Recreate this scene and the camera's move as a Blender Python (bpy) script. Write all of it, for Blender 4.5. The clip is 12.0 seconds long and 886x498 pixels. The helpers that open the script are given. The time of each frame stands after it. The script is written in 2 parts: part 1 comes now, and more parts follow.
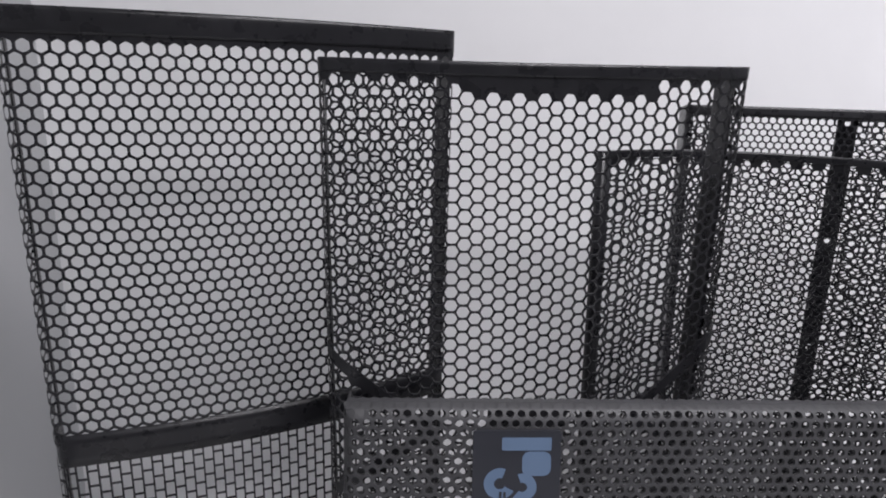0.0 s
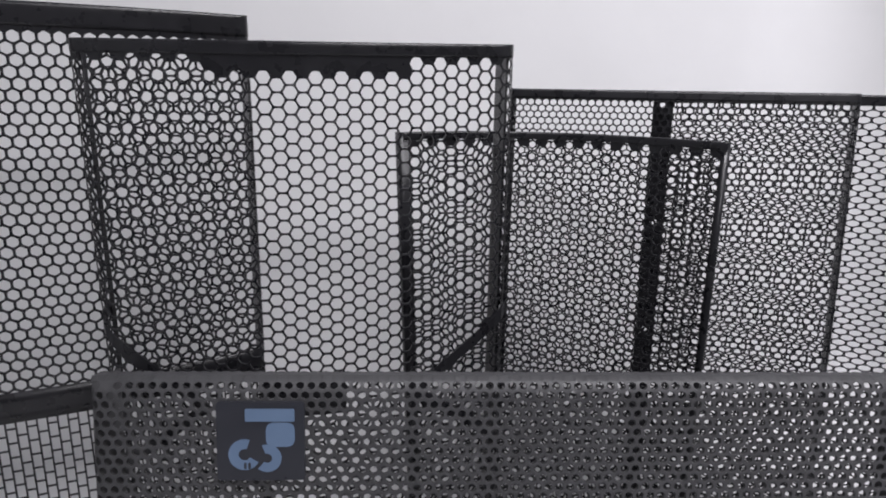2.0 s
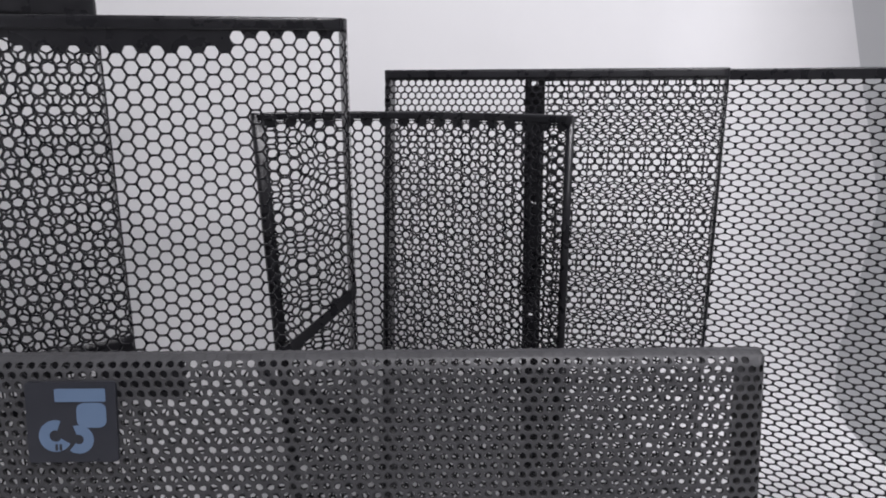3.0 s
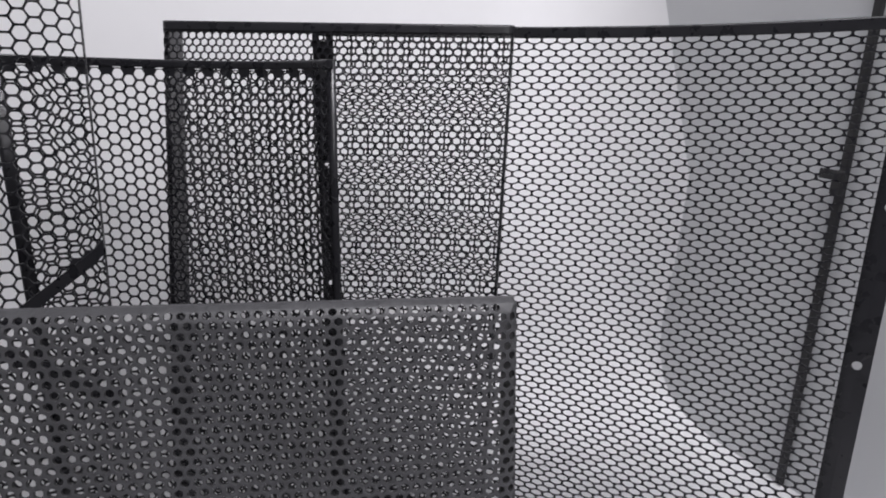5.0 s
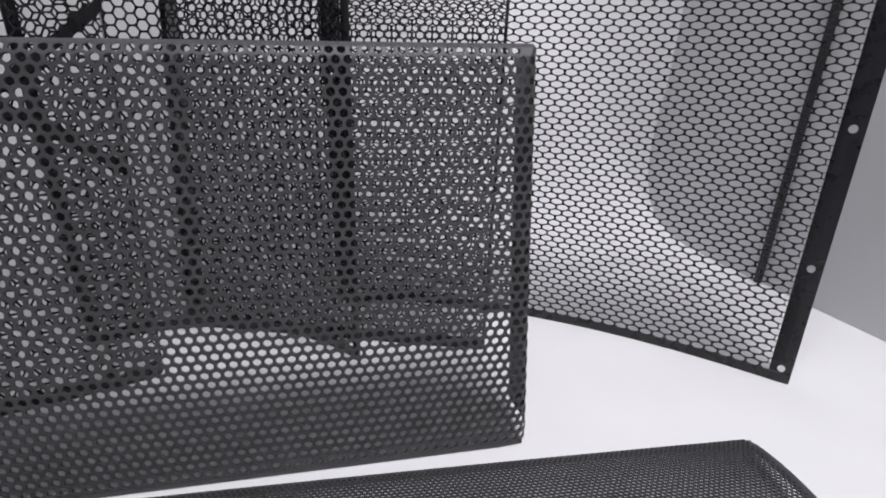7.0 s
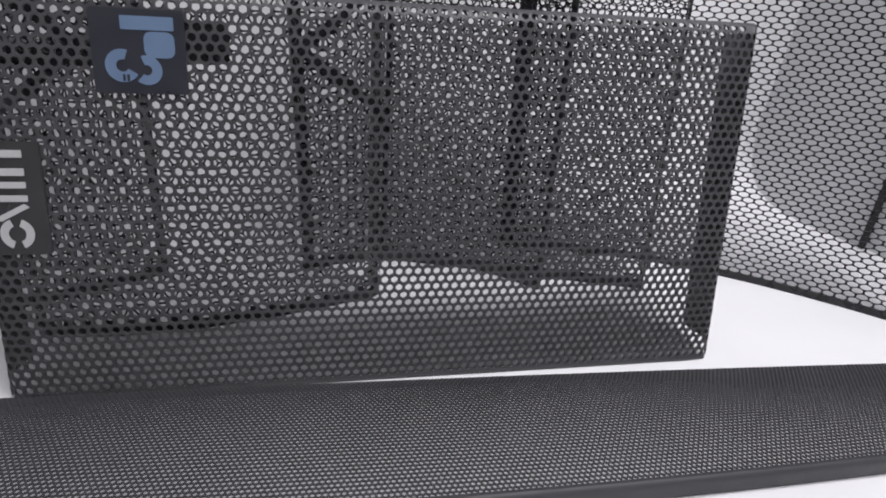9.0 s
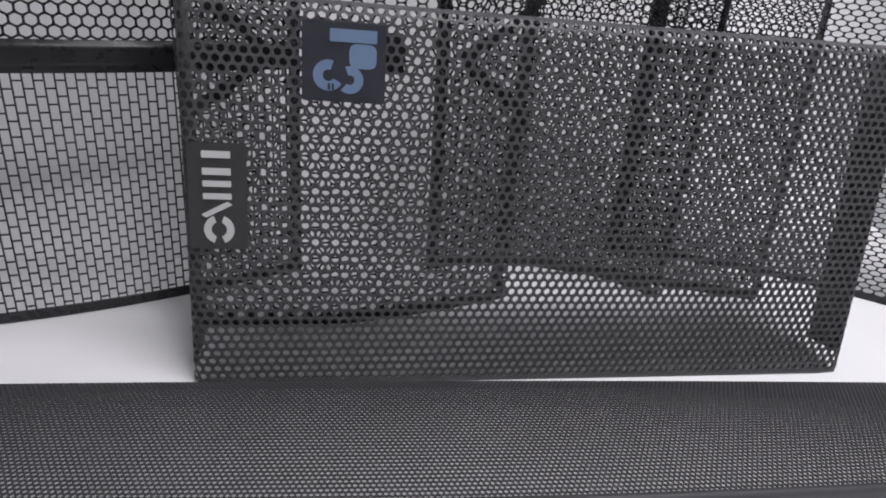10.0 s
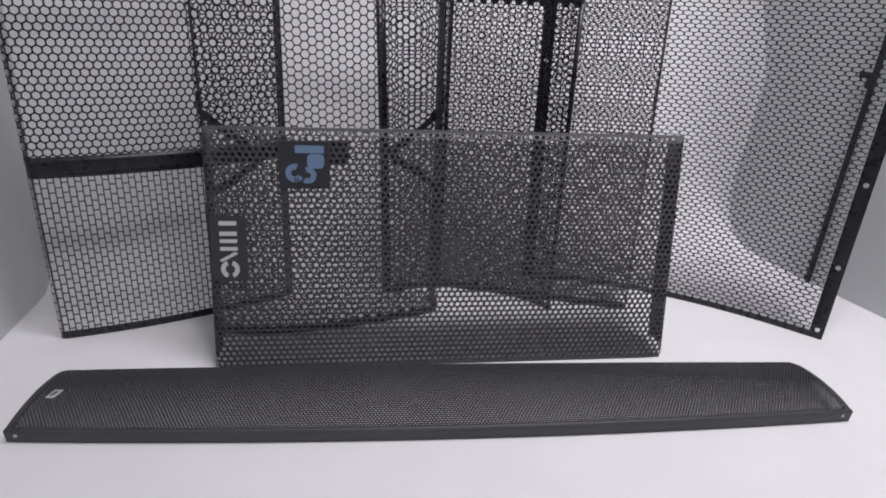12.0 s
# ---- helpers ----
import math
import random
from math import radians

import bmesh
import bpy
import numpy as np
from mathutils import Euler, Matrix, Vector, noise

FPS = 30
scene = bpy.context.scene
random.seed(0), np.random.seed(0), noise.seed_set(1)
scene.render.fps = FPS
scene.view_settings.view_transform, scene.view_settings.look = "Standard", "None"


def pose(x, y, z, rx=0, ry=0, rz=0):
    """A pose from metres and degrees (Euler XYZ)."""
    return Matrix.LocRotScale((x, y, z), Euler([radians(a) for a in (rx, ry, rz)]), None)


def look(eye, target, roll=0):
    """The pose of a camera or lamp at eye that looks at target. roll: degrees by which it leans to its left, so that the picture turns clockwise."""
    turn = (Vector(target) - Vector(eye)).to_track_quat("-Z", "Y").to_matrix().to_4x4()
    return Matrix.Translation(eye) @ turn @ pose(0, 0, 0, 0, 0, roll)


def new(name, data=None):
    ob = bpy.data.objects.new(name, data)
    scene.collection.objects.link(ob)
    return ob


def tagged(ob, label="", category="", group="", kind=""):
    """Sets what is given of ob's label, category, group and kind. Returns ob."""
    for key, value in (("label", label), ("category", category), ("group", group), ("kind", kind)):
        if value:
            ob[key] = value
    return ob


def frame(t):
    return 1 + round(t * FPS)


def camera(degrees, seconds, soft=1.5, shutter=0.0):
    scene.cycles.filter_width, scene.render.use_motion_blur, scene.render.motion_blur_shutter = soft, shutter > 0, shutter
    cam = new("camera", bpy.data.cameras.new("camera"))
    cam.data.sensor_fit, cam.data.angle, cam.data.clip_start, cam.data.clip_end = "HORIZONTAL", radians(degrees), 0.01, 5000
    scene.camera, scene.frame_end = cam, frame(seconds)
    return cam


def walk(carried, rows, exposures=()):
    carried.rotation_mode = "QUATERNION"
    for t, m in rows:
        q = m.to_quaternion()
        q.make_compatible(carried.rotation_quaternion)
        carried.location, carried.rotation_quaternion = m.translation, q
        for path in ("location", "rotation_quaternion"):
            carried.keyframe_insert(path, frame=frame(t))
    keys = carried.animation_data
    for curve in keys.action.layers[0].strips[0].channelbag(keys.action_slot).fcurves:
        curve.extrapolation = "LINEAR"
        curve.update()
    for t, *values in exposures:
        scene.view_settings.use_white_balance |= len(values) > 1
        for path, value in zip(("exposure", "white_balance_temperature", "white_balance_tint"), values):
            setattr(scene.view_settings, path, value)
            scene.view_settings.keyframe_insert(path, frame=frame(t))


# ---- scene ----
cam = camera(70.8, 12.0, 1.9)
PATH = [
    (0, (0.045, -0.299, 0.458), (0.122, 1.628, -0.072), 1.3),
    (0.5, (0.068, -0.3, 0.447), (0.155, 1.633, -0.058), 1.1),
    (1, (0.109, -0.307, 0.446), (0.203, 1.623, -0.07), 1.0),
    (1.5, (0.156, -0.312, 0.445), (0.234, 1.617, -0.076), 0.8),
    (2, (0.207, -0.315, 0.443), (0.262, 1.618, -0.069), 0.6),
    (2.5, (0.263, -0.315, 0.433), (0.306, 1.624, -0.058), 0.2),
    (3, (0.325, -0.314, 0.422), (0.355, 1.624, -0.071), -0.3),
    (3.5, (0.366, -0.306, 0.422), (0.437, 1.623, -0.099), -0.2),
    (5.5, (0.436, -0.309, 0.36), (0.764, 1.611, -0.094), 1.0),
    (6, (0.427, -0.315, 0.34), (0.771, 1.572, -0.227), 0.8),
    (6.3, (0.419, -0.311, 0.325), (0.806, 1.546, -0.307), 0.3),
    (6.5, (0.423, -0.317, 0.32), (0.779, 1.52, -0.388), 0.1),
    (7, (0.396, -0.333, 0.293), (0.78, 1.47, -0.481), 1.3),
    (9, (0.215, -0.393, 0.288), (0.585, 1.389, -0.539), 3.7),
    (9.5, (0.168, -0.399, 0.288), (0.474, 1.388, -0.556), 4.9),
    (10, (0.108, -0.393, 0.294), (0.419, 1.397, -0.543), 5.0),
    (10.5, (0.106, -0.452, 0.308), (0.4, 1.355, -0.497), 4.6),
    (11, (0.1, -0.497, 0.358), (0.381, 1.287, -0.502), 4.9),
    (11.5, (0.133, -0.568, 0.392), (0.401, 1.222, -0.46), 4.3),
    (12, (0.176, -0.628, 0.401), (0.404, 1.211, -0.352), 2.3),
]
walk(cam, [(t, look(eye, target, roll)) for t, eye, target, roll in PATH],
     [(0, 0.0), (7.0, 0.0), (9.0, 0.15), (10.0, 0.15), (11.0, 0.05), (12.0, -0.1)])

# ---- light ----
world = bpy.data.worlds.new("world")
scene.world = world
world.use_nodes = True
world.node_tree.nodes["Background"].inputs[0].default_value = (0.9, 0.92, 1.0, 1)
world.node_tree.nodes["Background"].inputs[1].default_value = 0.25


def area_lamp(name, eye, target, sx, sy, watts, colour, spread=180):
    lamp = bpy.data.lights.new(name, "AREA")
    lamp.shape, lamp.size, lamp.size_y, lamp.energy, lamp.color = "RECTANGLE", sx, sy, watts, colour
    lamp.spread = radians(spread)
    ob = new(name, lamp)
    ob.matrix_world = look(eye, target)
    return ob


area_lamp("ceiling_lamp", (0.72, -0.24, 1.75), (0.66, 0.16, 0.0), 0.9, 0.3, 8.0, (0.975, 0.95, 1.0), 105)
# unseen fill, added behind the camera to brighten grille faces and the sheet
area_lamp("front_fill_lamp", (0.80, -1.60, 1.93), (0.52, -0.60, 0.0), 0.6, 0.3, 16, (0.975, 0.95, 1.0))


# ---- materials ----
def material(name, colour, rough, metal=0.0, var=0.15, scale=60.0, bump=0.0, bump_scale=900.0, spec=0.5):
    m = bpy.data.materials.new(name)
    m.use_nodes = True
    nt = m.node_tree
    bsdf = nt.nodes["Principled BSDF"]
    tc = nt.nodes.new("ShaderNodeTexCoord")
    big = nt.nodes.new("ShaderNodeTexNoise")
    big.inputs["Scale"].default_value, big.inputs["Detail"].default_value = scale * 0.12, 3
    fine = nt.nodes.new("ShaderNodeTexNoise")
    fine.inputs["Scale"].default_value, fine.inputs["Detail"].default_value = scale, 5
    add = nt.nodes.new("ShaderNodeMath")
    add.operation = "ADD"
    ramp = nt.nodes.new("ShaderNodeMapRange")
    ramp.inputs["From Min"].default_value, ramp.inputs["From Max"].default_value = 0.6, 1.4
    ramp.inputs["To Min"].default_value, ramp.inputs["To Max"].default_value = 1 - var, 1 + var
    mul = nt.nodes.new("ShaderNodeVectorMath")
    mul.operation = "SCALE"
    mul.inputs[0].default_value = colour
    rr = nt.nodes.new("ShaderNodeMapRange")
    rr.inputs["From Min"].default_value, rr.inputs["From Max"].default_value = 0.3, 0.7
    rr.inputs["To Min"].default_value, rr.inputs["To Max"].default_value = max(0.05, rough - 0.08), min(1, rough + 0.08)
    for n in (big, fine):
        nt.links.new(tc.outputs["Object"], n.inputs["Vector"])
    nt.links.new(big.outputs[0], add.inputs[0])
    nt.links.new(fine.outputs[0], add.inputs[1])
    nt.links.new(add.outputs[0], ramp.inputs["Value"])
    nt.links.new(ramp.outputs[0], mul.inputs["Scale"])
    nt.links.new(mul.outputs[0], bsdf.inputs["Base Color"])
    nt.links.new(fine.outputs[0], rr.inputs["Value"])
    nt.links.new(rr.outputs[0], bsdf.inputs["Roughness"])
    bsdf.inputs["Metallic"].default_value = metal
    bsdf.inputs["Specular IOR Level"].default_value = spec
    if bump:
        grain = nt.nodes.new("ShaderNodeTexNoise")
        grain.inputs["Scale"].default_value, grain.inputs["Detail"].default_value = bump_scale, 2
        bp = nt.nodes.new("ShaderNodeBump")
        bp.inputs["Strength"].default_value, bp.inputs["Distance"].default_value = bump, 0.0004
        nt.links.new(tc.outputs["Object"], grain.inputs["Vector"])
        nt.links.new(grain.outputs[0], bp.inputs["Height"])
        nt.links.new(bp.outputs[0], bsdf.inputs["Normal"])
    return m


BLACK = material("black_powder_coat", (0.015, 0.015, 0.018), 0.30, 0.0, 0.3, 90, 0.25, 1400, 0.42)
GREY_BLACK = material("worn_grey_powder_coat", (0.058, 0.058, 0.062), 0.48, 0.0, 0.25, 80, 0.4, 1400)
BAR_BLACK = material("matt_black_mesh_paint", (0.047, 0.047, 0.051), 0.55, 0.0, 0.2, 60, 0.3, 1400)
WHITE = material("white_board", (0.80, 0.80, 0.81), 0.6, 0.0, 0.03, 14, 0.08, 300)
PANEL = material("pale_paper", (0.54, 0.55, 0.56), 0.75, 0.0, 0.03, 10, 0.08, 300)
ROOM = material("room_paint", (0.6, 0.6, 0.6), 0.85, 0.0, 0.04, 6, 0.0)
BADGE = material("dark_blue_grey_badge_plastic", (0.03, 0.032, 0.042), 0.35, 0.0, 0.1, 60)
BADGE_GREY = material("charcoal_badge_plastic", (0.04, 0.04, 0.042), 0.4, 0.0, 0.1, 60)
BLUE = material("pale_blue_print", (0.14, 0.21, 0.33), 0.4, 0.0, 0.06, 90)
SILVER = material("white_print", (0.55, 0.56, 0.56), 0.4, 0.0, 0.05, 90)
RUBBER = material("black_rubber", (0.015, 0.015, 0.016), 0.6, 0.0, 0.2, 60)


# ---- builders ----
def mesh_object(name, verts, faces, mat, parent=None, label="", smooth=False):
    me = bpy.data.meshes.new(name)
    me.from_pydata(verts, [], faces)
    me.materials.append(mat)
    if smooth:
        me.polygons.foreach_set("use_smooth", [True] * len(me.polygons))
    me.update()
    ob = new(name, me)
    if parent is not None:
        ob.parent = parent
        ob.matrix_parent_inverse = parent.matrix_basis.inverted()
    if label:
        ob["label"] = label
    return ob


def part(name, bm, mat, parent, label=""):
    me = bpy.data.meshes.new(name)
    bm.to_mesh(me)
    bm.free()
    me.materials.append(mat)
    ob = new(name, me)
    if parent is not None:
        ob.parent = parent
        ob.matrix_parent_inverse = parent.matrix_basis.inverted()
    if label:
        ob["label"] = label
    return ob


def box_bm(x0, y0, z0, x1, y1, z1, bevel=0.0, segments=2):
    bm = bmesh.new()
    bmesh.ops.create_cube(bm, size=1, matrix=Matrix.Translation(((x0 + x1) / 2, (y0 + y1) / 2, (z0 + z1) / 2)) @ Matrix.Diagonal((x1 - x0, y1 - y0, z1 - z0, 1)))
    if bevel:
        bmesh.ops.bevel(bm, geom=bm.edges[:], offset=bevel, segments=segments, affect="EDGES", profile=0.5)
    return bm


def smooth_through(points):
    """A smooth function of s in 0..1 through plan or space points, spaced by their run."""
    p = np.array(points, float)
    run = np.concatenate([[0], np.cumsum(np.linalg.norm(np.diff(p, axis=0), axis=1))])
    run /= run[-1]
    fits = [np.polyfit(run, p[:, k], min(len(p) - 1, 3)) for k in range(p.shape[1])]
    return lambda s: np.stack([np.polyval(f, s) for f in fits], axis=-1)


class Sheet:
    """A bent sheet between a lower and an upper edge, whose four rims fold backwards with radius r."""

    def __init__(self, low, high, r=0.006, low_fold=False, rt=0.0015):
        self.low, self.high, self.r, self.rt, self.low_fold = smooth_through(low), smooth_through(high), r, rt, low_fold
        s = np.linspace(0, 1, 200)
        self.w = float(np.linalg.norm(np.diff(self.low(s), axis=0), axis=1).sum())
        self.h = float(np.linalg.norm(self.high(np.array([0.5])) - self.low(np.array([0.5]))))

    def base(self, u, v):
        s, t = (u / self.w)[..., None], (v / self.h)[..., None]
        return self.low(s[..., 0]) * (1 - t) + self.high(s[..., 0]) * t

    def fold(self, e, r):
        """How far out and how far back a point lies that is e past the start of a bend of radius r."""
        a = np.clip(e / r, 0, math.pi / 2)
        return r * np.sin(a), r * (1 - np.cos(a)) + np.clip(e - r * math.pi / 2, 0, None)

    def at(self, u, v, n=0.0):
        u, v = np.asarray(u, float), np.asarray(v, float)
        r = self.r
        uc, vc = np.clip(u, r, self.w - r), np.clip(v, self.rt if self.low_fold else 0.0, self.h - self.rt)
        p, e = self.base(uc, vc), 1e-4
        tu = self.base(uc + e, vc) - self.base(uc - e, vc)
        tv = self.base(uc, vc + e) - self.base(uc, vc - e)
        tu /= np.linalg.norm(tu, axis=-1, keepdims=True)
        tv /= np.linalg.norm(tv, axis=-1, keepdims=True)
        nn = np.cross(tu, tv)
        nn /= np.linalg.norm(nn, axis=-1, keepdims=True)
        ou, bu = self.fold(np.abs(u - uc), r)
        ov, bv = self.fold(np.abs(v - vc), self.rt)
        su, sv = np.sign(u - uc), np.sign(v - vc)
        depth = -np.maximum(bu, bv)
        return p + tu * (su * ou)[..., None] + tv * (sv * ov)[..., None] + nn * (depth)[..., None] + nn * n


def perforated(name, sheet, u0, u1, v0, v1, dx, dy, hole, mat, parent, flat=False, brick=False, round_off=0.35, solid=None, thick=0.0012, label="", rims=(0, 0)):
    """A sheet of hexagon (or, with brick, upright oblong) holes. dx, dy: steps along and across the rows; flat: rows run upright."""
    if flat:
        a0, a1, b0, b1 = v0, v1, u0, u1
    else:
        a0, a1, b0, b1 = u0, u1, v0, v1
    na, nb = int((a1 - a0) / dx), int((b1 - b0) / dy)
    ea, eb = (a1 - a0 - (na - 0.5) * dx) / 2, (b1 - b0 - (nb - 1) * dy) / 2
    ia, ib = np.meshgrid(np.arange(na), np.arange(nb), indexing="ij")
    ca = (a0 + ea + (ia + 0.5 * (ib % 2)) * dx).ravel()
    cb = (b0 + eb + ib * dy).ravel()
    if brick:
        ox = np.array([0.5, 0.5, -0.5, -0.5]) * dx
        oy = np.array([-0.5, 0.5, 0.5, -0.5]) * dy
        ix, iy = ox - np.sign(ox) * hole, oy - np.sign(oy) * hole
    else:
        ox = np.array([0.5, 0.5, 0, -0.5, -0.5, 0]) * dx
        oy = np.array([-1 / 3, 1 / 3, 2 / 3, 1 / 3, -1 / 3, -2 / 3]) * dy
        if round_off:
            ox = np.stack([ox, (ox + np.roll(ox, -1)) / 2], 1).ravel()
            oy = np.stack([oy, (oy + np.roll(oy, -1)) / 2], 1).ravel()
            turn = np.arctan2(oy / dy, ox / dx)
            rx, ry = 0.5 * dx * hole, 0.578 * dy * hole
            ix = ox * hole * (1 - round_off) + rx * np.cos(turn) * round_off
            iy = oy * hole * (1 - round_off) + ry * np.sin(turn) * round_off
        else:
            ix, iy = ox * hole, oy * hole
    k = len(ox)
    A = np.concatenate([ca[:, None] + ox, ca[:, None] + ix, ca[:, None] + ix], axis=1)
    B = np.concatenate([cb[:, None] + oy, cb[:, None] + iy, cb[:, None] + iy], axis=1)
    U, V = (B, A) if flat else (A, B)
    depth = np.zeros_like(U)
    depth[:, 2 * k:] = -thick
    P = sheet.at(U, V, depth[..., None])
    cu, cv = (cb, ca) if flat else (ca, cb)
    full = np.zeros(len(ca), bool) if solid is None else np.array([bool(solid(x, y)) for x, y in zip(cu, cv)])
    reach = 0.45 * (dx if flat else dy)
    full |= (cv < rims[0] + reach) | (cv > sheet.h - rims[1] - reach)
    verts = P.reshape(-1, 3).tolist()
    faces = []
    for c in range(len(ca)):
        o = c * 3 * k
        if full[c]:
            faces.append([o + j for j in range(k)] if not flat else [o + j for j in reversed(range(k))])
            continue
        for j in range(k):
            q = (j + 1) % k
            faces.append((o + j, o + q, o + k + q, o + k + j))
            faces.append((o + k + j, o + k + q, o + 2 * k + q, o + 2 * k + j))
    return mesh_object(name, verts, faces, mat, parent, label)


def patch(name, sheet, u0, u1, v0, v1, mat, parent, n=-0.0005, nu=24, nv=8, thick=0.0012, label=""):
    """A solid strip of the sheet."""
    uu, vv = np.meshgrid(np.linspace(u0, u1, nu + 1), np.linspace(v0, v1, nv + 1), indexing="ij")
    P = sheet.at(uu, vv, n).reshape(-1, 3).tolist()
    faces = [(i * (nv + 1) + j, (i + 1) * (nv + 1) + j, (i + 1) * (nv + 1) + j + 1, i * (nv + 1) + j + 1) for i in range(nu) for j in range(nv)]
    ob = mesh_object(name, P, faces, mat, parent, label, smooth=True)
    mod = ob.modifiers.new("thickness", "SOLIDIFY")
    mod.thickness, mod.offset = thick, -1
    return ob


def thing(name, at, label, category, group="", kind=""):
    ob = new(name)
    ob.matrix_basis = Matrix.Translation(at)
    ob.empty_display_size = 0.02
    return tagged(ob, label, category, group, kind)


def board(name, x0, y0, z0, x1, y1, z1, mat, label, bevel=0.0):
    return tagged(part(name, box_bm(x0, y0, z0, x1, y1, z1, bevel), mat, None), label, "wall" if "wall" in name else name, kind="structure")


# ---- display booth and room ----
YF = -0.75


def side_x(right, y):
    """Where the side boards of the booth stand at depth y; the one with the rail toes in."""
    return 0.919 - 0.248 * y if right else -0.262 - 0.035 * y


board("floor", -0.30, YF, -0.03, 1.12, 0.60, 0, WHITE, "smooth white board floor of the display booth")


def sweep():
    """White sheet that rises from the floor and leans back: in a wide curve beside the railed board, in a tight one beside the other."""
    wide = [(0.28, 0.0008), (0.31, 0.002), (0.34, 0.008), (0.37, 0.021), (0.395, 0.042), (0.417, 0.072), (0.436, 0.11), (0.45, 0.15), (0.466, 0.2),
            (0.497, 0.3), (0.53, 0.4), (0.562, 0.5), (0.61, 0.65), (0.66, 0.8), (0.71, 0.95)]
    tight = [(0.188, 0.0008), (0.196, 0.002), (0.205, 0.007), (0.212, 0.016), (0.217, 0.028), (0.221, 0.045), (0.224, 0.075), (0.227, 0.12), (0.231, 0.18),
             (0.237, 0.28), (0.243, 0.38), (0.249, 0.48), (0.259, 0.64), (0.269, 0.8), (0.278, 0.95)]
    verts, k = [], 60
    for (ya, za), (yb, zb) in zip(tight, wide):
        x0, x1 = side_x(False, ya) - 0.001, side_x(True, yb) + 0.001
        for q in range(k + 1):
            u = 0.5 - 0.5 * math.cos(math.pi * q / k)
            x, z = x0 + (x1 - x0) * u, za + (zb - za) * u
            r = max(0.001, min(0.14, 0.5 * z))
            curl = r - math.sqrt(max(0.0, r * r - (r - x1 + x) ** 2)) if x1 - x < r else 0.0
            verts.append((x + 0.248 * curl, ya + (yb - ya) * u - curl, z))
    m = k + 1
    faces = [(c * m + q, c * m + q + 1, (c + 1) * m + q + 1, (c + 1) * m + q) for c in range(len(wide) - 1) for q in range(k)]
    ob = mesh_object("wall_back", verts, faces, WHITE, smooth=True)
    mod = ob.modifiers.new("thickness", "SOLIDIFY")
    mod.thickness, mod.offset = 0.003, -1
    return tagged(ob, "white sheet curving up from the floor behind the grilles", "wall", kind="structure")


def side_wall(name, right):
    out = 0.012 if right else -0.012
    foot = [(side_x(right, y) + e, y) for y, e in ((YF, 0), (0.9, 0), (0.9, out), (YF, out))]
    verts = [(x, y, z) for z in (0.0005, 0.95) for x, y in foot]
    faces = [(0, 1, 2, 3), (7, 6, 5, 4)] + [(q, (q + 1) % 4, 4 + (q + 1) % 4, 4 + q) for q in range(4)]
    if not right:
        faces = [f[::-1] for f in faces]
    tagged(mesh_object(name, verts, faces, PANEL), "upright pale grey side board of the booth", "wall", kind="structure")


sweep()
side_wall("wall_west", False)
side_wall("wall_east", True)
board("room_floor", -2.0, -2.6, -0.78, 2.5, 1.6, -0.75, ROOM, "plain grey room floor")
board("room_wall_north", -2.0, 1.6, -0.75, 2.5, 1.65, 2.0, ROOM, "plain painted room wall")
board("room_wall_south", -2.0, -2.65, -0.75, 2.5, -2.6, 2.0, ROOM, "plain painted room wall")
board("room_wall_west", -2.05, -2.6, -0.75, -2.0, 1.6, 2.0, ROOM, "plain painted room wall")
board("room_wall_east", 2.5, -2.6, -0.75, 2.55, 1.6, 2.0, ROOM, "plain painted room wall")
board("ceiling", -2.0, -2.6, 2.0, 2.5, 1.6, 2.05, ROOM, "plain painted room ceiling")

GROUP = "perforated loudspeaker grilles"


def frame_patches(s, parent, mat, left, right, bottom, top, back, back_right=None, back_top=0.004, side_n=-0.0008):
    """The solid rims of a grille: their widths on the face (below 0: they begin behind the bend) and how far they fold back."""
    bend = s.r * (math.pi / 2 - 1)
    back_right = back if back_right is None else back_right
    patch("top_rim", s, -bend - back, s.w + bend + back_right, s.h - top, s.h + s.rt * 0.57 + back_top, mat, parent, n=0.0005, nu=80)
    patch("bottom_rim", s, s.r * 0.3, s.w - s.r * 0.3, 0.0008, bottom, mat, parent, n=0.0005, nu=40)
    patch("side_rim", s, -bend - back, left, 0.001, s.h - s.r * 0.4, mat, parent, n=side_n, nu=10, nv=4)
    patch("side_rim", s, s.w - right, s.w + bend + back_right, 0.001, s.h - s.r * 0.4, mat, parent, n=-0.0008, nu=10, nv=4)


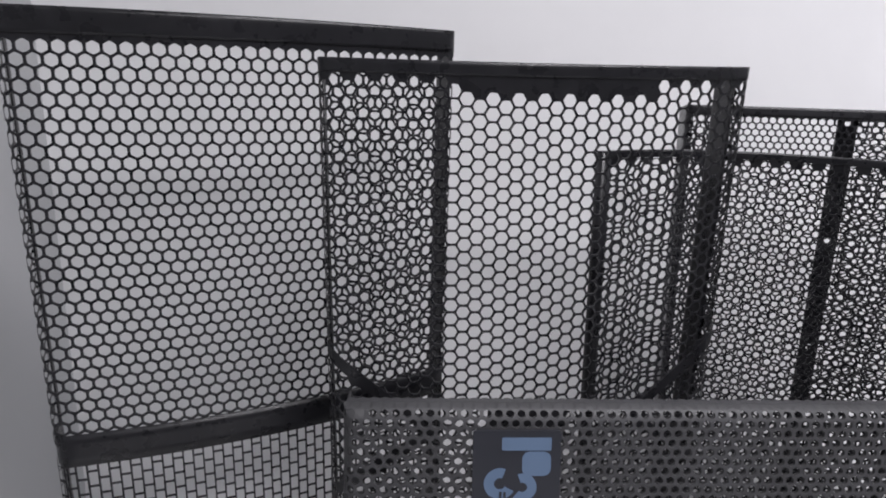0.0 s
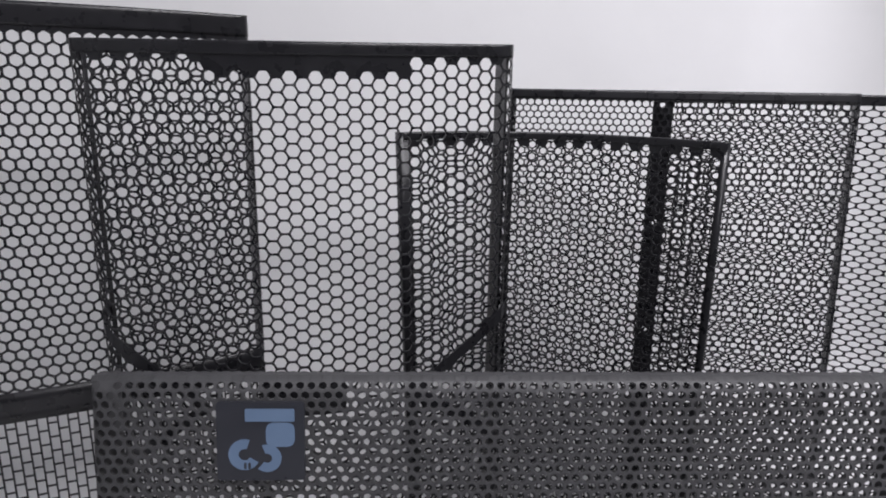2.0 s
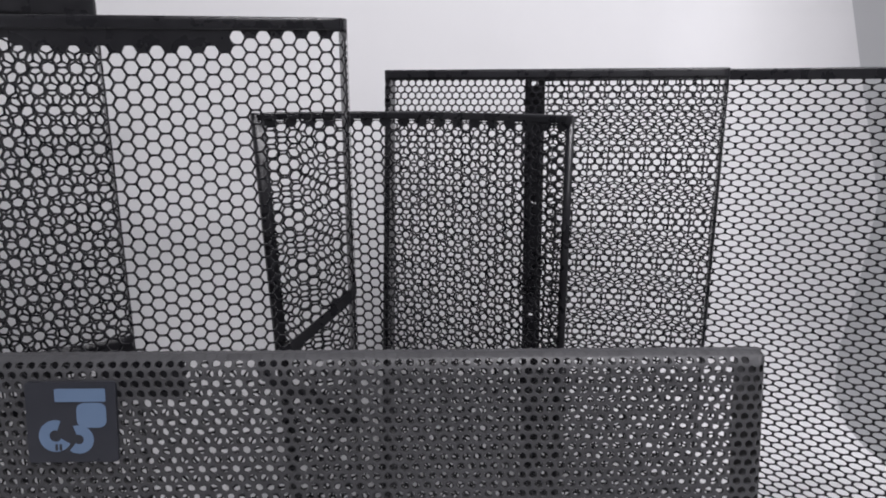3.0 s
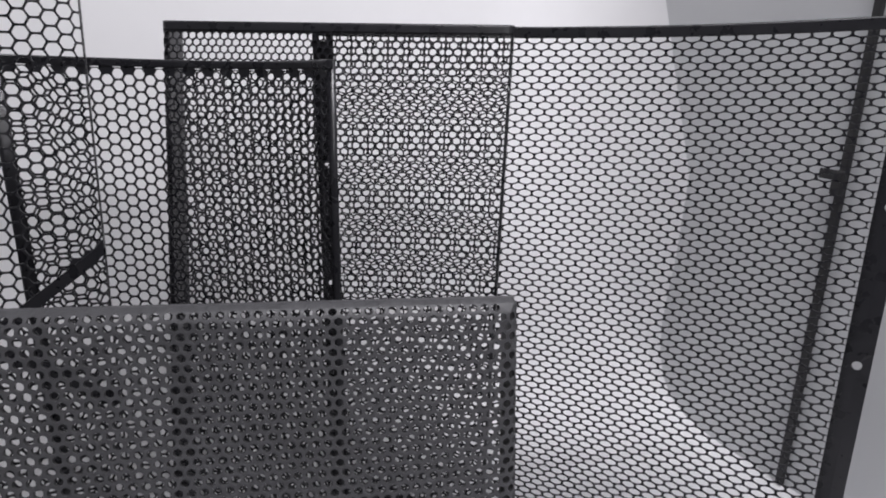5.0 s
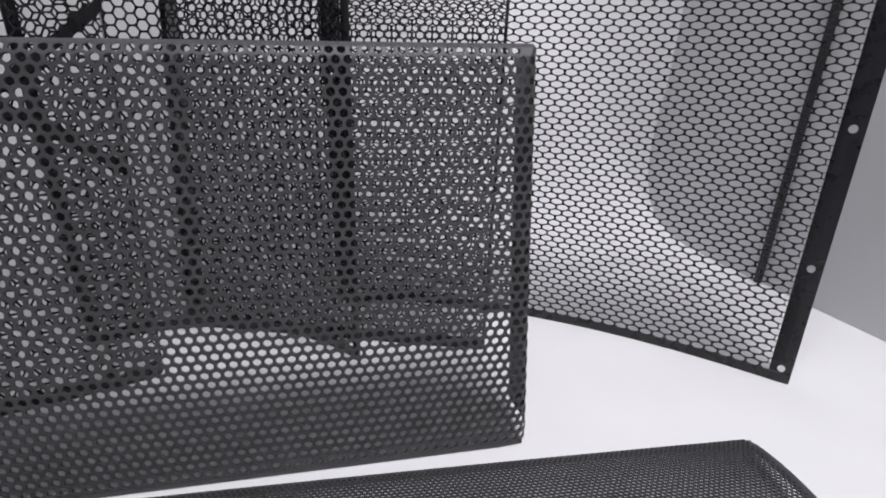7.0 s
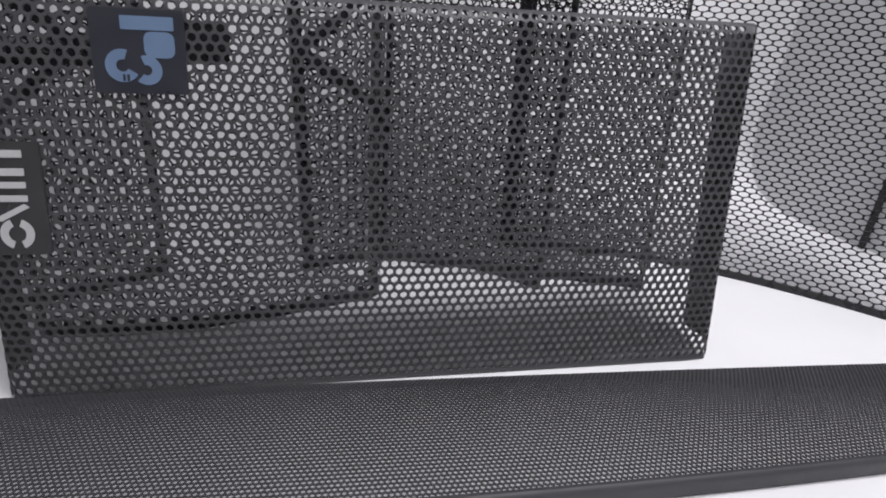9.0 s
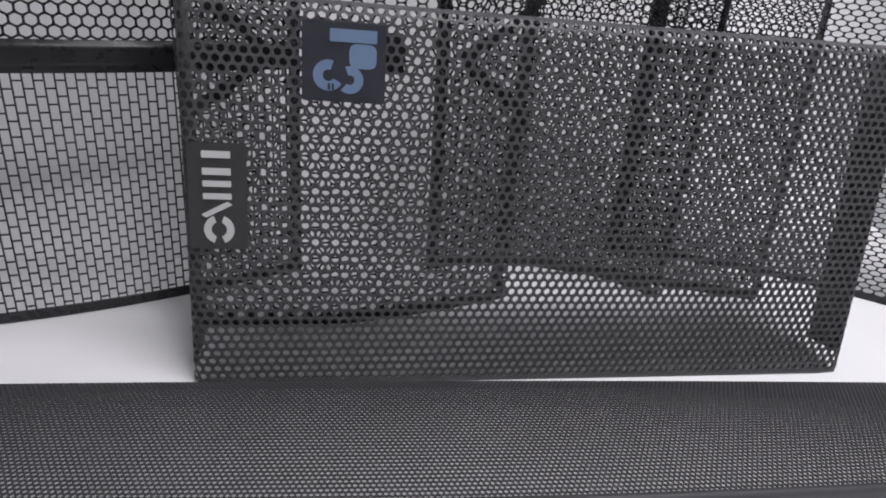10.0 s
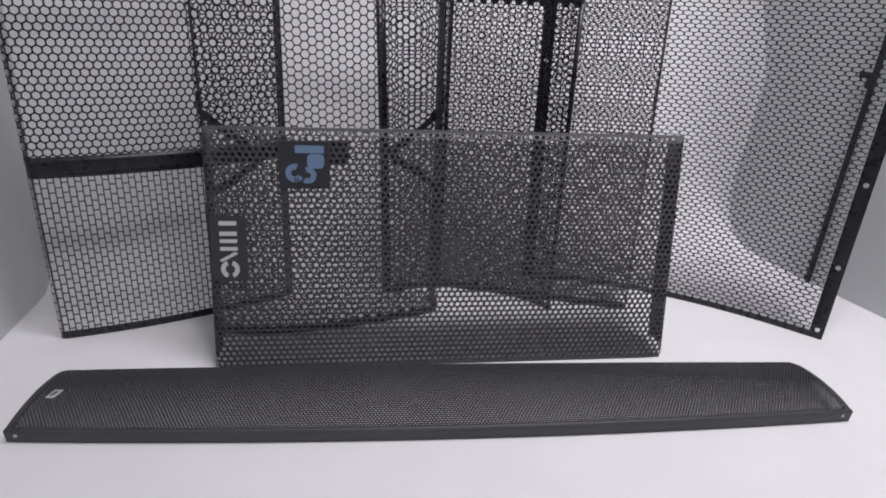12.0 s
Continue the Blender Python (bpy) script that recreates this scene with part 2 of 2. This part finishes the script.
def drilled_strip(name, sheet, u0, u1, v0, v1, holes, radius, mat, parent, label="", n=-0.0005):
    """An upright solid strip with round holes through it at the heights `holes`."""
    cu, half, verts, faces = (u0 + u1) / 2, (u1 - u0) / 2, [], []
    cuts = [v0]
    for h in holes:
        cuts += [h - half, h + half]
    cuts.append(v1)

    def grid(a, b):
        o, k = len(verts), max(1, int((b - a) / 0.02))
        for q in range(k + 1):
            for u in (u0, cu, u1):
                verts.append((u, a + (b - a) * q / k))
        for q in range(k):
            for c in range(2):
                faces.append((o + q * 3 + c, o + q * 3 + c + 1, o + q * 3 + c + 4, o + q * 3 + c + 3))

    for q in range(0, len(cuts), 2):
        if cuts[q + 1] - cuts[q] > 0.0005:
            grid(cuts[q], cuts[q + 1])
    for h in holes:
        o = len(verts)
        for q in range(16):
            a = 2 * math.pi * q / 16
            c, d = math.cos(a), math.sin(a)
            m = max(abs(c), abs(d))
            verts.append((cu + half * c / m, h + half * d / m))
            verts.append((cu + radius * c, h + radius * d))
        for q in range(16):
            w = (q + 1) % 16
            faces.append((o + 2 * q, o + 2 * w, o + 2 * w + 1, o + 2 * q + 1))
    uv = np.array(verts)
    ob = mesh_object(name, sheet.at(uv[:, 0], uv[:, 1], n).tolist(), faces, mat, parent, label)
    mod = ob.modifiers.new("thickness", "SOLIDIFY")
    mod.thickness, mod.offset = 0.0015, -1
    return ob


def plate(name, s, outline, n0, n1, mat, parent, label=""):
    """A flat piece with the given outline (u, v) on a sheet, from n0 to n1 before its face."""
    k = len(outline)
    o = np.array(outline)
    back = s.at(o[:, 0], o[:, 1], n0).tolist()
    front = s.at(o[:, 0], o[:, 1], n1).tolist()
    faces = [tuple(range(k, 2 * k)), tuple(reversed(range(k)))]
    faces += [(i, (i + 1) % k, k + (i + 1) % k, k + i) for i in range(k)]
    return mesh_object(name, back + front, faces, mat, parent, label)


def rounded(u0, u1, v0, v1, r, k=4):
    pts = []
    for cu, cv, a0 in ((u1 - r, v0 + r, -90), (u1 - r, v1 - r, 0), (u0 + r, v1 - r, 90), (u0 + r, v0 + r, 180)):
        for q in range(k + 1):
            a = radians(a0 + 90 * q / k)
            pts.append((cu + r * math.cos(a), cv + r * math.sin(a)))
    return pts


# ---- grille with hexagon holes above and oblong holes below ----
def two_pattern_grille():
    s = Sheet([(-0.197, 0.071, 0), (-0.063, 0.115, 0), (0.067, 0.186, 0)], [(-0.199, 0.080, 0.493), (-0.062, 0.123, 0.493), (0.072, 0.193, 0.492)], 0.006)
    g = thing("two_pattern_grille", (-0.06, 0.13, 0), "tall black steel grille, hexagon holes above oblong holes", "speaker grille", GROUP)
    perforated("hexagon_mesh", s, -0.018, s.w + 0.020, 0.214, s.h - 0.002, 0.0088, 0.00762, 0.83, BLACK, g, rims=(0, 0.0145))
    perforated("oblong_mesh", s, -0.018, s.w + 0.020, 0.004, 0.202, 0.0116, 0.0067, 0.00058, BLACK, g, flat=True, brick=True)
    patch("middle_band", s, -0.016, s.w + 0.018, 0.198, 0.2215, BLACK, g, n=0.0004, nu=30, nv=3, label="wide solid black band")
    frame_patches(s, g, BLACK, -0.015, -0.004, 0.010, 0.0155, 0.015, 0.018)


# ---- convex grille with a stepped top band ----
def stepped_grille():
    s = Sheet([(-0.016, 0.079, 0), (0.06, 0.073, 0), (0.16, 0.09, 0), (0.268, 0.126, 0)],
              [(-0.022, 0.100, 0.469), (0.06, 0.089, 0.468), (0.16, 0.098, 0.468), (0.2705, 0.129, 0.4695)], 0.012)
    g = thing("stepped_top_grille", (0.13, 0.1, 0), "convex black steel grille with large hexagon holes and stepped top band", "speaker grille", GROUP)

    def solid(u, v):
        if v > s.h - 0.0215 - 0.006 * (abs(u - 0.151) < 0.0015) and abs(u - 0.151) < 0.061 + (v - s.h + 0.0215) * 0.9:
            return True
        q = min(u, s.w - u) / 0.074
        if q < 1 and min(abs(v - (0.224 + 0.055 * (1 - q))), abs(v - (0.224 - 0.055 * (1 - q)))) < 0.003:
            return True
        return 0.114 < u < 0.166 and 0.216 < v < 0.241

    perforated("hexagon_mesh", s, -0.014, s.w + 0.028, 0.002, s.h - 0.001, 0.0091, 0.0079, 0.87, BLACK, g, flat=True, solid=solid, rims=(0.008, 0.0085))
    frame_patches(s, g, BLACK, -0.010, -0.010, 0.010, 0.0085, 0.007, 0.022)
    for side in (0, 1):
        for k in (1, -1):
            q = np.linspace(0, 1, 13)
            u = (s.w - 0.074 * q) if side else 0.074 * q
            v = 0.224 + k * 0.055 * (1 - q)
            uv = np.concatenate([np.stack([u, v - 0.0048], 1), np.stack([u, v + 0.0048], 1)])
            ring_ = s.at(uv[:, 0], uv[:, 1], 0.0006).tolist()
            strap = mesh_object("diagonal_band", ring_, [(i, i + 1, i + 14, i + 13) for i in range(12)], BLACK, g)
            mod = strap.modifiers.new("thickness", "SOLIDIFY")
            mod.thickness, mod.offset = 0.0012, -1
    plate("blank_plate", s, rounded(0.112, 0.168, 0.214, 0.243, 0.002), 0.0004, 0.0016, BLACK, g)


# ---- concave grille behind it ----
def concave_grille():
    s = Sheet([(0.195, 0.184, 0), (0.25, 0.197, 0), (0.305, 0.201, 0), (0.365, 0.174, 0), (0.420, 0.124, 0)],
              [(0.185, 0.180, 0.406), (0.25, 0.197, 0.406), (0.305, 0.201, 0.406), (0.365, 0.174, 0.405), (0.421, 0.126, 0.405)], 0.003)
    g = thing("concave_grille", (0.3, 0.18, 0), "inward-curved black steel grille with hexagon holes and thin rim", "speaker grille", GROUP)
    perforated("hexagon_mesh", s, 0.001, s.w - 0.002, 0.002, s.h - 0.001, 0.0086, 0.0073, 0.84, BLACK, g, flat=True, rims=(0.008, 0.005))
    frame_patches(s, g, BLACK, 0.009, 0.0045, 0.010, 0.006, 0.004, 0.001, 0.002, side_n=0.0005)


# ---- fine grille leaning behind ----
def fine_grille():
    s = Sheet([(0.270, 0.207, 0), (0.531, 0.119, 0)], [(0.282, 0.262, 0.440), (0.565, 0.201, 0.439)], 0.004)
    g = thing("fine_mesh_grille", (0.4, 0.16, 0), "flat black steel grille with small hexagon holes leaning back", "speaker grille", GROUP)
    perforated("hexagon_mesh", s, -0.014, s.w + 0.012, 0.002, s.h - 0.001, 0.0063, 0.0054, 0.82, BLACK, g, rims=(0.009, 0.007))
    frame_patches(s, g, BLACK, 0.006, 0.002, 0.011, 0.008, 0.030, 0.012, 0.002)


# ---- wide curved grille with elongated holes ----
def elongated_grille():
    s = Sheet([(0.410, 0.236, 0), (0.517, 0.206, 0), (0.61, 0.163, 0), (0.699, 0.088, 0), (0.763, 0.027, 0)],
              [(0.404, 0.236, 0.438), (0.52, 0.215, 0.438), (0.63, 0.182, 0.438), (0.733, 0.117, 0.438), (0.810, 0.060, 0.440)], 0.002)
    g = thing("elongated_hole_grille", (0.6, 0.16, 0), "wide curved black steel grille with elongated holes and drilled flange", "speaker grille", GROUP)
    perforated("elongated_mesh", s, 0.012, s.w - 0.012, 0.001, s.h - 0.001, 0.0111, 0.0051, 0.88, BLACK, g, rims=(0.006, 0.007), round_off=0.85)
    patch("top_rim", s, 0.0, s.w, s.h - 0.009, s.h, BLACK, g, n=0.0005, nu=50)
    patch("bottom_rim", s, 0.0, s.w, 0.0, 0.008, BLACK, g, n=0.0005, nu=50)
    drilled_strip("inner_side_rim", s, 0.0, 0.016, 0.0005, s.h - 0.0005, (0.012, 0.116, 0.220, 0.324, 0.428), 0.0027, BLACK, g, "black side strip with screw holes", n=0.0005)
    drilled_strip("screw_flange", s, s.w - 0.0165, s.w + 0.0005, 0.0005, s.h - 0.0005, (0.0112, 0.097, 0.204, 0.314, 0.424), 0.0031, BLACK, g, "black flange with round screw holes", n=-0.0009)


# ---- badge grille lying on its side ----
def ring(cu, cv, r0, r1, a0, a1, k=18):
    """A bent bar: part of a ring, as an outline."""
    t = [radians(a0 + (a1 - a0) * q / k) for q in range(k + 1)]
    return [(cu + r1 * math.cos(a), cv + r1 * math.sin(a)) for a in t] + [(cu + r0 * math.cos(a), cv + r0 * math.sin(a)) for a in reversed(t)]


def badge_grille():
    s = Sheet([(0.0, -0.007, 0), (0.53, -0.005, 0)], [(0.0, 0.036, 0.268), (0.533, 0.040, 0.264)], 0.010, rt=0.012)
    g = thing("badge_grille", (0.26, 0.03, 0), "grey-black steel grille on its side with two badges, leaning back", "speaker grille", GROUP)

    def solid(u, v):
        du, dv = min(u, s.w - u), s.h - v
        return (du < 0.004 and dv < 0.045) or (du < 0.012 and dv < 0.008)

    perforated("hexagon_mesh", s, -0.004, s.w + 0.004, 0.003, s.h + 0.012, 0.0069, 0.00598, 0.72, GREY_BLACK, g, round_off=0.45, solid=solid, thick=0.0024)
    patch("bottom_rim", s, 0.004, s.w - 0.004, 0.0008, 0.0045, GREY_BLACK, g, nu=30, nv=2)
    for u0, u1 in ((-0.038, 0.0015), (s.w - 0.0015, s.w + 0.038)):
        patch("side_rim", s, u0, u1, 0.016, s.h - 0.006, GREY_BLACK, g, n=-0.001, nu=14, nv=4)
    # square badge: two rounded pale blue shapes on dark blue
    b = plate("square_badge", s, rounded(0.0785, 0.132, 0.2060, 0.2555, 0.002), 0.0002, 0.0022, BADGE, g, "dark blue square badge with pale blue shapes")
    u, v = 0.0785, 0.2060
    plate("shape", s, rounded(u + 0.0175, u + 0.0475, v + 0.0375, v + 0.0455, 0.0008), 0.0022, 0.0026, BLUE, b)
    plate("shape", s, rounded(u + 0.0300, u + 0.0475, v + 0.0215, v + 0.0368, 0.0045), 0.0022, 0.0026, BLUE, b)
    plate("shape", s, ring(u + 0.0168, v + 0.0165, 0.0036, 0.0098, 70, 330), 0.0022, 0.0026, BLUE, b)
    plate("shape", s, ring(u + 0.0305, v + 0.0142, 0.0030, 0.0088, -130, 110), 0.0022, 0.00255, BLUE, b)
    for k in range(2):
        plate("bar", s, rounded(u + 0.0165 + 0.0025 * k, u + 0.018 + 0.0025 * k, v + 0.0075, v + 0.0115, 0.0004), 0.0026, 0.0028, BADGE, b)
    # oblong badge: plain white bars and a split ring, one under the other
    b = plate("oblong_badge", s, rounded(0.0040, 0.0425, 0.1045, 0.1760, 0.002), 0.0002, 0.0022, BADGE_GREY, g, "charcoal oblong badge with white shapes")
    for v0, v1 in ((0.1662, 0.1708), (0.1550, 0.1596), (0.1472, 0.1512), (0.1388, 0.1428)):
        plate("shape", s, rounded(0.0145, 0.0327, v0, v1, 0.0006), 0.0022, 0.0026, SILVER, b)
    plate("shape", s, [(0.0130, 0.1285), (0.0160, 0.1262), (0.0330, 0.1352), (0.0300, 0.1375)], 0.0022, 0.0026, SILVER, b)
    for a0, a1 in ((110, 250), (-70, 70)):
        plate("shape", s, ring(0.0240, 0.1182, 0.0050, 0.0098, a0, a1), 0.0022, 0.0026, SILVER, b)


# ---- long low grille in front ----
class Bar(Sheet):
    def base(self, u, v):
        p = Sheet.base(self, u, v)
        t = v / self.h
        p[..., 2] += 0.006 * 4 * t * (1 - t)
        return p


def bar_grille():
    s = Bar([(-0.163, -0.120, 0.016), (0.255, -0.142, 0.016), (0.676, -0.139, 0.016)], [(-0.162, -0.008, 0.008), (0.26, -0.016, 0.008), (0.682, -0.034, 0.008)], 0.003, True, 0.003)
    g = thing("bar_grille", (0.26, -0.07, 0), "long low black fine-mesh grille lying flat on white floor", "speaker grille", GROUP)
    perforated("fine_mesh", s, 0.006, s.w - 0.006, 0.003, s.h - 0.001, 0.0035, 0.00303, 0.70, BAR_BLACK, g, thick=0.001, round_off=0)
    patch("front_rim", s, 0, s.w, -0.0135, 0.005, BAR_BLACK, g, nu=60)
    patch("back_rim", s, 0, s.w, s.h - 0.002, s.h + 0.004, BAR_BLACK, g, nu=60)
    for u0, u1 in ((-0.006, 0.0085), (s.w - 0.0085, s.w + 0.006)):
        patch("end_rim", s, u0, u1, 0, s.h, BAR_BLACK, g, nu=6, nv=10)
    for u in (0.010, s.w - 0.010):
        plate("rivet", s, ring(u, -0.0065, 0.0, 0.0018, 0, 350, 12)[:13], 0.0, 0.0006, SILVER, g, "bright steel rivet")
    b = plate("corner_badge", s, [(0.018, 0.050), (0.026, 0.050), (0.029, 0.066), (0.021, 0.066)], 0.0003, 0.0012, SILVER, g, "small white corner badge")
    plate("shape", s, [(0.0205, 0.054), (0.0235, 0.054), (0.0262, 0.0625), (0.0232, 0.0625)], 0.0012, 0.0015, BADGE_GREY, b)


two_pattern_grille()
stepped_grille()
concave_grille()
fine_grille()
elongated_grille()
badge_grille()
bar_grille()


# ---- upright rail on the side panel ----
def wall_rail():
    g = thing("wall_rail", (0.868, 0.204, 0), "slim black upright rail with a clip on grey panel", "rail")
    tilt = Matrix.Translation((side_x(True, 0.204), 0.204, 0)) @ Matrix.Rotation(math.atan(0.248), 4, "Z") @ Matrix.Rotation(radians(2.6), 4, "X")

    def piece(name, x0, y0, z0, x1, y1, z1, bevel, label=""):
        bm = box_bm(x0, y0, z0, x1, y1, z1, bevel)
        bmesh.ops.transform(bm, matrix=tilt, verts=bm.verts)
        part(name, bm, RUBBER, g, label)

    piece("rail", -0.007, -0.0035, 0.001, -0.0005, 0.0035, 0.93, 0.0012)
    piece("clip", -0.012, -0.0055, 0.303, -0.0065, 0.0055, 0.325, 0.0015, "small black clip")
    piece("clip_tongue", -0.011, 0.0045, 0.316, -0.008, 0.019, 0.325, 0.001)


wall_rail()
